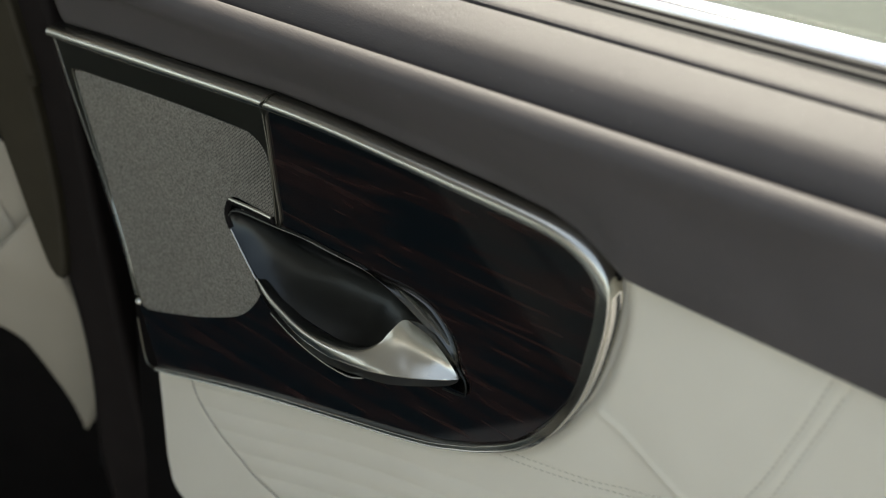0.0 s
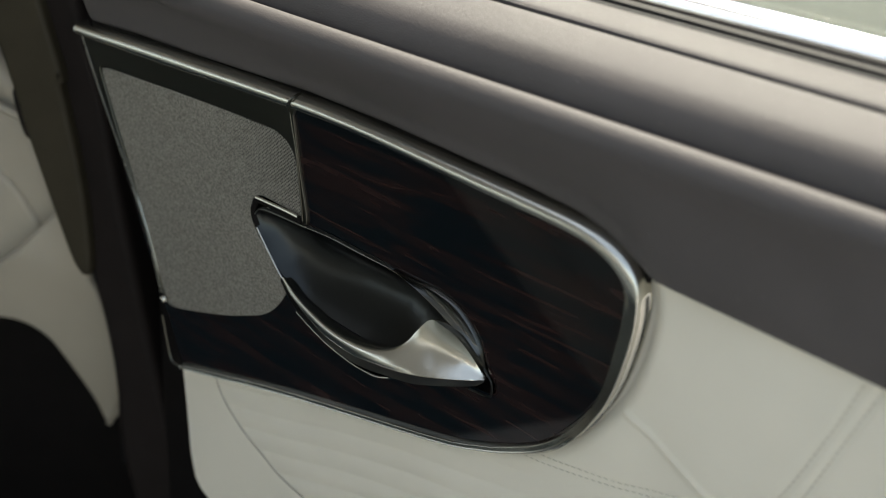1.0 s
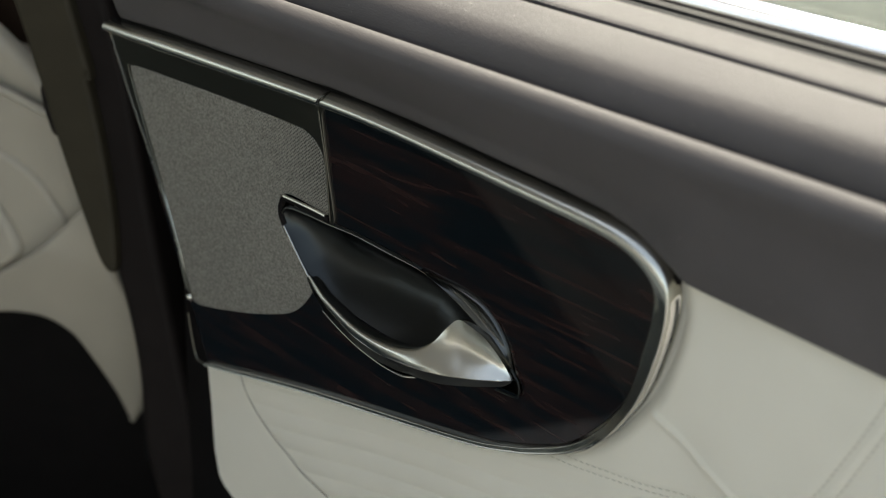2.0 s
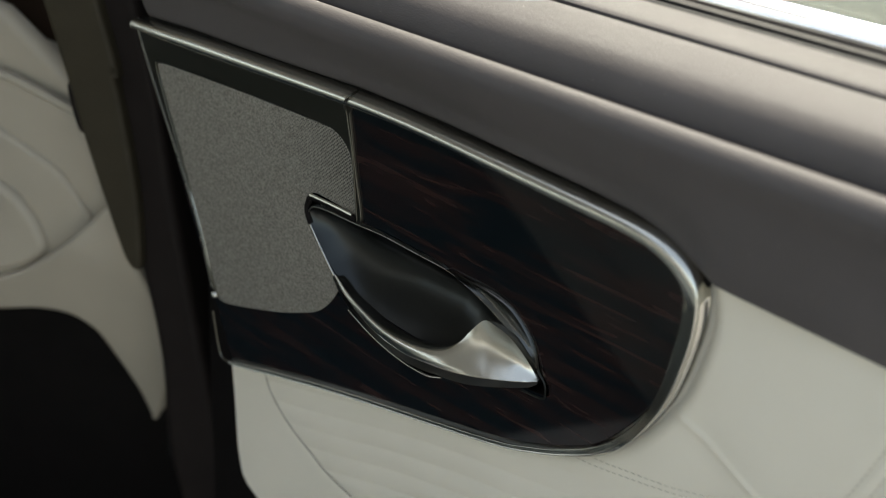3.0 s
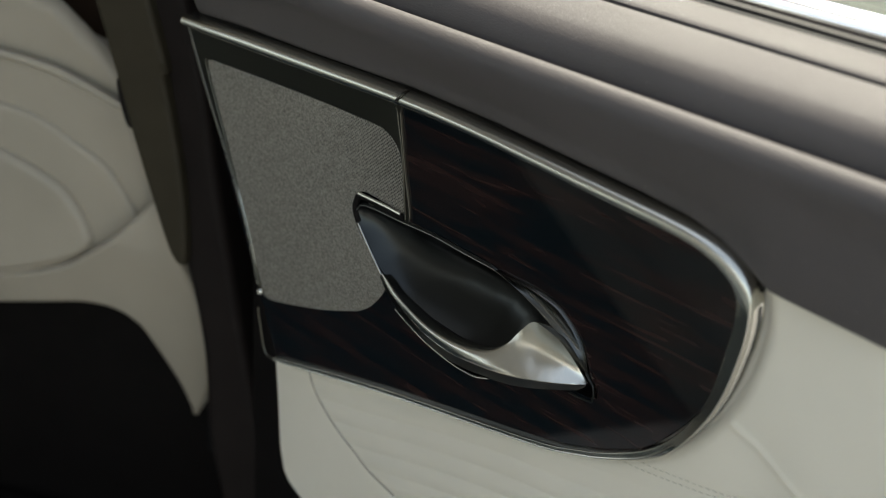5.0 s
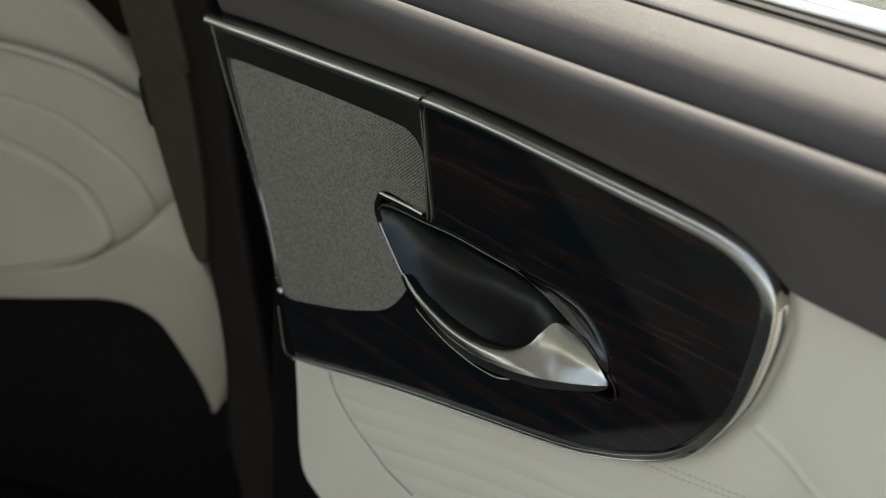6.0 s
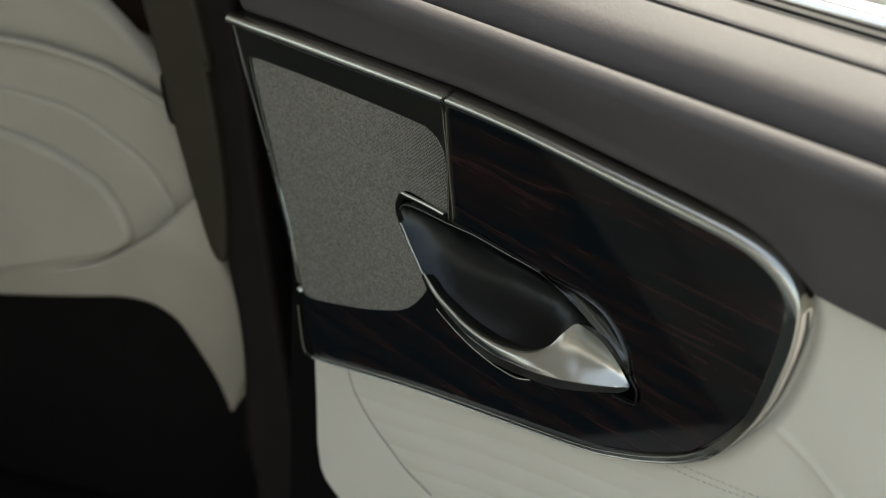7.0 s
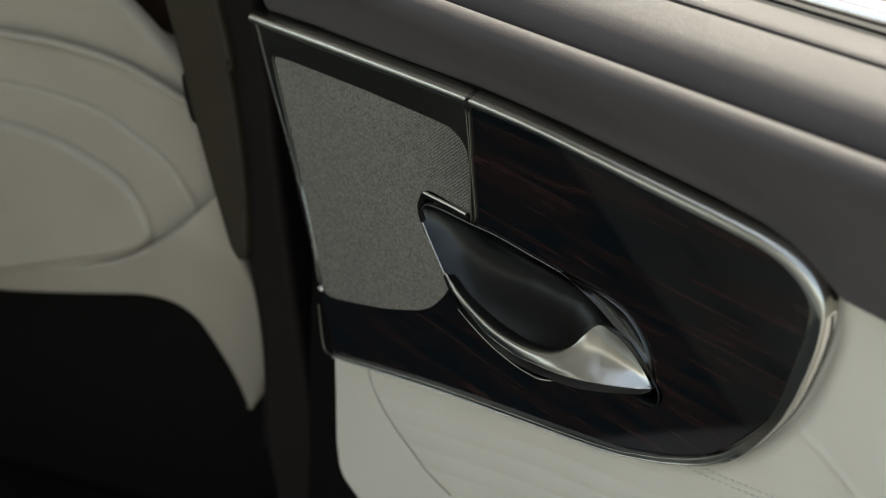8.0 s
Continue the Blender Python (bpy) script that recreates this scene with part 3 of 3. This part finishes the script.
def stitch_row(pts, parent, pitch=0.0034, length=0.0029, r=0.00036):
    path = curve(pts, 16)
    bm, due, t = bmesh.new(), 0.0, 0.0
    for a, b in zip(path, path[1:]):
        d = b - a
        while due <= t + d.length:
            p = a + d * ((due - t) / d.length)
            ang = math.atan2(d.y, d.x)
            m = Matrix.Translation((p.x, leather_y(p.x, p.y) - 0.0002, p.y)) @ Matrix.Rotation(-ang + 0.12, 4, "Y") @ Matrix.Diagonal((length / 2, r, r, 1))
            bmesh.ops.create_uvsphere(bm, u_segments=6, v_segments=4, radius=1.0, matrix=m)
            due += pitch
        t += d.length
    ob = part("stitching", bm, THREAD, parent, "row of beige thread stitches")
    return tagged(ob, kind="stuff")


SEAM_THREAD = material("brown_seam_thread", (0.26, 0.235, 0.195), 0.8)
seam_path = even([Vector((p.x, p.y, 0.0)) for p in curve(SEAM[:-2], 8)], 0.002, 4)
part("seam", tube([(p.x, leather_y(p.x, p.y) - 0.0001, p.y) for p in seam_path], 0.00055, 6), SEAM_THREAD, skin, "sunk brown seam in the leather")
stitch_row([(0.126, 0.6680), (0.1419, 0.6714), (0.1638, 0.6760), (0.1789, 0.6794), (0.1934, 0.6827), (0.2046, 0.6856), (0.24, 0.694)], skin)
stitch_row([(0.132, 0.6725), (0.1495, 0.6764), (0.1634, 0.6795), (0.1784, 0.6825), (0.1930, 0.6855), (0.2068, 0.6897), (0.24, 0.700)], skin)
stitch_row([(x, z) for z, x in reversed(ARC_A[1:-1])], skin)
stitch_row([(x, z) for z, x in reversed(ARC_B[1:-1])], skin)

# belt skin below the window: face with a rounded top edge, then the curved rail
SILL_LOW = [(-0.170, 0.7830), (-0.125, 0.7878), (-0.080, 0.7908), (0.0, 0.7978), (0.05, 0.7995), (0.155, 0.7990), (0.170, 0.7965), (0.182, 0.7910), (0.1915, 0.7876), (0.205, 0.7873), (0.70, 0.7868)]


def belt_rows(profile, x0, x1, n):
    return [profile(x0 + (x1 - x0) * i / n) for i in range(n + 1)]


def sill_profile(x):
    zl = lerp(x, SILL_LOW)
    k = lerp(x, [(-0.2, 1.0), (0.178, 1.0), (0.196, 0.3), (0.7, 0.3)])
    inset = 0.004 * max(0.0, 1 - (x + 0.170) / 0.006) ** 2
    h = tilt(x) - 0.0019
    lip = 0.0034 * (k - 0.3) / 0.7 * lerp(x, [(-0.2, 1.0), (0.13, 1.0), (0.175, 0.45), (0.7, 0.45)])
    pts = [(0.020, zl + lip), (0.0085, zl + lip), (0.0050, zl + lip + 0.0002), (0.0028, zl + lip + 0.0012), (0.0012, zl + lip + 0.0034), (-0.0012, zl + 0.0125 * k + 0.001), (-0.0076, 0.8250 + 0.5 * h), (-0.0118, 0.8360 + h), (-0.0130, 0.8410 + h),
           (-0.0124, 0.8442 + h), (-0.0108, 0.8467 + h), (-0.0085, 0.8483 + h), (-0.0063, 0.8489 + h), (-0.0050, 0.8485 + h), (-0.0045, 0.8470 + h), (-0.0044, 0.8330 + h)]
    return [(x, q.x + inset, q.y) for q in curve(pts, 3)]


def tilt(x):
    return 0.05 * (x - 0.13)


part("belt_skin", loft(belt_rows(sill_profile, -0.170, 0.62, 300), caps=True), SILL, door, "brown-grey soft-touch belt skin")
# Black strip paints in the shadow under the belt skin's rolled lower edge.
part("bezel_shade_strip", loft([[(x, 0.0046, lerp(x, SILL_LOW) - 0.003), (x, 0.0046, lerp(x, SILL_LOW) + 0.006), (x, 0.0090, lerp(x, SILL_LOW) + 0.006)] for x in [-0.168 + 0.004 * i for i in range(91)]]), BLACK, door, "black strip for the shade above the metal bezel")


def rail_profile(x):
    h = tilt(x)
    pts = [(0.0002, 0.826 + h), (0.0002, 0.8420 + h), (0.0006, 0.8478 + h), (0.0017, 0.8524 + h), (0.0040, 0.8566 + h), (0.0078, 0.8600 + h), (0.0125, 0.8624 + h), (0.0180, 0.8646 + h),
           (0.0240, 0.8667 + h), (0.0254, 0.8667 + h), (0.0259, 0.8655 + h), (0.0260, 0.855 + h)]
    return [(x, q.x, q.y) for q in curve(pts, 4)]


part("window_rail", loft(belt_rows(rail_profile, -0.170, 0.62, 60), caps=True), SILL, door, "curved brown-grey rail below the window")


def strip_profile(x):
    h = tilt(x)
    pts = [(0.0314, 0.855 + h), (0.0315, 0.8648 + h), (0.0322, 0.8664 + h), (0.0345, 0.8675 + h), (0.0400, 0.8690 + h), (0.0450, 0.8699 + h), (0.0468, 0.8684 + h), (0.0471, 0.855 + h)]
    return [(x, q.x, q.y) for q in curve(pts, 4)]


part("window_strip", loft(belt_rows(strip_profile, -0.170, 0.62, 60), caps=True), SILL, door)


def groove_profile(x):
    h = tilt(x)
    return [(x, y, z + h) for y, z in ((0.0261, 0.852), (0.0262, 0.8640), (0.0270, 0.8645), (0.0302, 0.8646), (0.0311, 0.8642), (0.0312, 0.852))]


# Black filler added to draw the groove's shade as a dark line.
part("groove_shade", loft(belt_rows(groove_profile, -0.170, 0.62, 40), caps=True), RUBBER, door, "black filler for the shade in the groove")


def gap_profile(x):
    return [(x, y, z + tilt(x)) for y, z in ((-0.0040, 0.830), (-0.0038, 0.8418), (-0.0020, 0.8426), (-0.0002, 0.8428), (-0.0001, 0.830))]


# Added black filler: the shade in the gap behind the belt skin's edge.
part("rail_gap_shade", loft(belt_rows(gap_profile, -0.168, 0.62, 20), caps=True), RUBBER, door)


def seal_profile(x):
    h = tilt(x)
    pts = [(0.0474, 0.852 + h), (0.0476, 0.8665 + h), (0.0494, 0.8680 + h), (0.0528, 0.8682 + h), (0.0548, 0.8672 + h), (0.0552, 0.852 + h)]
    return [(x, q.x, q.y) for q in curve(pts, 3)]


def lip_profile(x):
    h = tilt(x)
    pts = [(0.0554, 0.852 + h), (0.0556, 0.8680 + h), (0.0566, 0.8692 + h), (0.0580, 0.8697 + h), (0.0596, 0.8700 + h), (0.0606, 0.8698 + h), (0.0611, 0.8688 + h), (0.0613, 0.852 + h)]
    return [(x, q.x, q.y) for q in curve(pts, 3)]


part("window_seal", loft(belt_rows(seal_profile, -0.170, 0.62, 60), caps=True), RUBBER, door, "black rubber window seal")
part("seal_lip", loft(belt_rows(lip_profile, -0.170, 0.62, 60), caps=True), GREY_LIP, door, "grey wiping lip of the window seal")


def chrome_profile(x):
    h = tilt(x) * 1.2
    pts = [(0.0616, 0.855 + h), (0.0616, 0.8700 + h), (0.0622, 0.8716 + h), (0.0636, 0.8731 + h), (0.0655, 0.8743 + h), (0.0680, 0.8752 + h), (0.0705, 0.8755 + h), (0.0716, 0.8742 + h), (0.0718, 0.855 + h)]
    return [(x, q.x, q.y) for q in curve(pts, 4)]


part("chrome_strip", loft(belt_rows(chrome_profile, -0.170, 0.62, 60), caps=True), CHROME, door, "bright chrome strip along the window")
glass = part("window_pane", box(-0.160, 0.62, 0.0730, 0.0770, 0.84, 1.25, 0.0008), GLASS, door, "clear raised window glass")
glass.visible_shadow = False

# door core and lower part behind the skins
part("door_core", box(-0.172, 0.62, 0.042, 0.110, 0.30, 0.850, 0.004), BLACK, door, "dark door core")
part("map_pocket", box(-0.080, 0.60, 0.006, 0.042, 0.32, 0.501, 0.003), BLACK, door, "dark lower door pocket")

# ---- the car body, turned against the open door ----
CAR = pose(-0.22, 0.03, 0.0, 0, 0, 30)


def xz(pts, n=4, closed=True):
    return [(p.x, p.y) for p in curve(pts, n, closed)]


pillar = thing("pillar_trim", CAR, "dark brown car pillar trim with an olive-grey strip", "pillar trim")
part("trim_strip", slab(xz([(-0.145, 1.15), (-0.0423, 0.770), (-0.0259, 0.7023), (-0.0062, 0.6295), (0.0005, 0.6120), (0.0060, 0.6085), (0.0092, 0.6150), (0.0089, 0.6528), (0.0052, 0.6901), (-0.0018, 0.7359), (-0.0086, 0.7759), (-0.105, 1.15)]), -0.024, 0.0, 0.003), OLIVE, pillar, "olive-grey trim strip")
part("pillar_body", slab(xz([(-0.150, 1.20), (-0.038, 0.770), (-0.004, 0.640), (0.0080, 0.588), (0.0142, 0.548), (0.0165, 0.515), (0.0165, 0.488), (0.0205, 0.450), (0.033, 0.380), (0.045, 0.20), (0.130, 0.20), (0.080, 0.360), (0.0491, 0.5223), (0.0280, 0.662), (0.0098, 0.782), (-0.085, 1.20)]), -0.016, 0.03, 0.006), BROWN, pillar)
part("inner_panel", box(-0.30, -0.005, 0.085, 0.095, 0.62, 1.10, 0.002), PANEL, pillar, "dark red-brown inner pillar panel")
part("edge_clip", slab(xz([(-0.0385, 0.7200), (-0.0310, 0.7200), (-0.0270, 0.6950), (-0.0330, 0.6930)]), -0.012, 0.0, 0.001), BROWN, pillar)
# Black slab stands in for the shadow gap between pillar and door.
part("door_gap_shade", slab(xz([(-0.06, 1.10), (0.000, 0.780), (0.030, 0.560), (0.06, 0.20), (0.22, 0.20), (0.12, 0.560), (0.07, 0.80), (0.03, 1.10)]), 0.030, 0.06, 0.004), BLACK, pillar, "black slab for the shadow gap beside the door")

seat = thing("front_seat", CAR, "front car seat in pale leather, seen from behind", "car seat")
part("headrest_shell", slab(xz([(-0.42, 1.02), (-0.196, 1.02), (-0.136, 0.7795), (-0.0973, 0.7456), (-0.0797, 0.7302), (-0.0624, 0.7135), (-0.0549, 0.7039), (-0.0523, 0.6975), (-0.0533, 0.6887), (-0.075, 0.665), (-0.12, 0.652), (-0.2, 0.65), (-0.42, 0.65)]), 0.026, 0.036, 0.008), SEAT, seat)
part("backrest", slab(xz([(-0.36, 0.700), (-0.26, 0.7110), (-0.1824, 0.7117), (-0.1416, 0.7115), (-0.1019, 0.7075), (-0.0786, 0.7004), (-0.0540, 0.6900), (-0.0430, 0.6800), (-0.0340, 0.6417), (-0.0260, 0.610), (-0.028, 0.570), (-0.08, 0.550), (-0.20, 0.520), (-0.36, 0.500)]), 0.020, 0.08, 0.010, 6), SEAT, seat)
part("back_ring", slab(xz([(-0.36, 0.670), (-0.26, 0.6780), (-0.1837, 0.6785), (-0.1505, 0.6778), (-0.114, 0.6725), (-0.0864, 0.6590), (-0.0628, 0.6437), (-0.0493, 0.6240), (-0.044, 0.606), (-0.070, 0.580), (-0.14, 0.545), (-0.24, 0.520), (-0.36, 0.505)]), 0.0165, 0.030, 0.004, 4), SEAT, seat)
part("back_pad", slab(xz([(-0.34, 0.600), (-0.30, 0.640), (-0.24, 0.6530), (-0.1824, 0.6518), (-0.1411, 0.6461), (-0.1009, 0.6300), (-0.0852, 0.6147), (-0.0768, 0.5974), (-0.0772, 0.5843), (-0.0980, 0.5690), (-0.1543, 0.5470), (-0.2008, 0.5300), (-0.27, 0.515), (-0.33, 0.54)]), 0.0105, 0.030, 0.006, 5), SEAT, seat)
# the lower shell tucks under towards its tip
bm = slab(xz([(-0.0205, 0.635), (-0.032, 0.6262), (-0.0516, 0.6045), (-0.0752, 0.5836), (-0.1047, 0.5627), (-0.1522, 0.5449), (-0.2007, 0.5317), (-0.3019, 0.5111), (-0.3866, 0.5045), (-0.3979, 0.4642), (-0.3091, 0.4818), (-0.2081, 0.5035), (-0.1668, 0.5135), (-0.1184, 0.5268), (-0.0887, 0.5349), (-0.066, 0.5352), (-0.0509, 0.5262), (-0.0424, 0.5111), (-0.0275, 0.471), (-0.0217, 0.4436), (-0.0181, 0.4387), (-0.0082, 0.4617), (0.0004, 0.4856), (0.0046, 0.5045), (0.0044, 0.5242), (-0.0009, 0.5702), (-0.011, 0.605)]), 0.000, 0.030, 0.0035, 6)
for v in bm.verts:
    v.co.y += 0.034 * max(0.0, (0.600 - v.co.z) / 0.12)
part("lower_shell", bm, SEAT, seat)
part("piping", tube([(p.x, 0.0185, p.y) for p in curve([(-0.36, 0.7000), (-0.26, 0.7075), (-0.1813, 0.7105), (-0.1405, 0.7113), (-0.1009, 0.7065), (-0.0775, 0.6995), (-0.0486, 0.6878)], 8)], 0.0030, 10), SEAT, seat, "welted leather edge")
part("seat_bracket", box(0.0040, 0.0170, 0.012, 0.040, 0.4330, 0.4640, 0.005), RUBBER, seat)
part("seat_base", box(-0.50, 0.000, 0.100, 0.60, 0.26, 0.560, 0.02), BLACK, seat, "black seat base")

# Shell parts are mostly unseen, added to block sun and shape reflections.
shell = thing("car", CAR, "dark car round the open door", "car", kind="structure")
part("floor_pan", box(-1.55, 0.0, -1.60, 0.02, 0.22, 0.26), CARPET, shell, "dark carpet")
# Front floor split from the carpet, the footwell's shade put into its black.
part("front_floor", box(-1.55, 0.0, 0.021, 1.10, 0.22, 0.26), BLACK, shell, "front floor, blackened for the footwell's shade")
part("side_sill", box(0.002, 0.08, -1.20, 1.10, 0.16, 0.30, 0.02), PAINT, shell)
# Unseen roof pieces, added to keep the sun off the front seat.
part("roof", box(-1.50, -0.20, -1.50, 1.30, 1.36, 1.41, 0.02), HEADLINER, shell, "added unseen pale roof that shades the seat")
part("sun_block_roof", box(-0.20, 0.02, 0.50, 1.30, 1.36, 1.41, 0.02), HEADLINER, shell)
part("front_door", box(-0.02, 0.06, 0.08, 1.15, 0.26, 0.86, 0.02), BROWN, shell, "closed dark brown front door")
part("far_side", box(-1.58, -1.50, -1.60, 1.15, 0.22, 0.90, 0.02), HEADLINER, shell)
part("dashboard", box(-1.48, -0.03, 0.85, 1.15, 0.26, 0.88, 0.05), BROWN, shell)
part("rear_bench", box(-1.40, -0.14, -1.40, -0.52, 0.35, 0.52, 0.05), BENCH, shell, "pale rear bench cushion")
part("bench_base", box(-1.38, -0.16, -1.40, -0.55, 0.262, 0.352), BENCH, shell, "pale front panel of the rear bench")
# Unseen block, pale in place of sunlight, for the bright reflection in the wood.
part("sill_reflector", box(-0.200, -0.02, -0.80, -0.15, 0.262, 0.285, 0.006), HEADLINER, shell, "added unseen sill block, pale to brighten the wood's reflection")
# Unseen wall, added to cut the daylight that reaches the seat.
part("rear_light_block", box(-1.58, -0.05, -1.70, -1.62, 0.22, 1.36, 0.02), HEADLINER, shell)
part("far_roof_rail", box(-1.56, -1.50, -1.60, 1.15, 1.270, 1.355, 0.01), HEADLINER, shell)
part("far_rear_pillar", box(-1.56, -1.50, -1.60, -1.35, 0.902, 1.268, 0.01), HEADLINER, shell)
part("far_middle_pillar", box(-1.56, -1.50, -0.12, 0.08, 0.902, 1.268, 0.01), HEADLINER, shell)
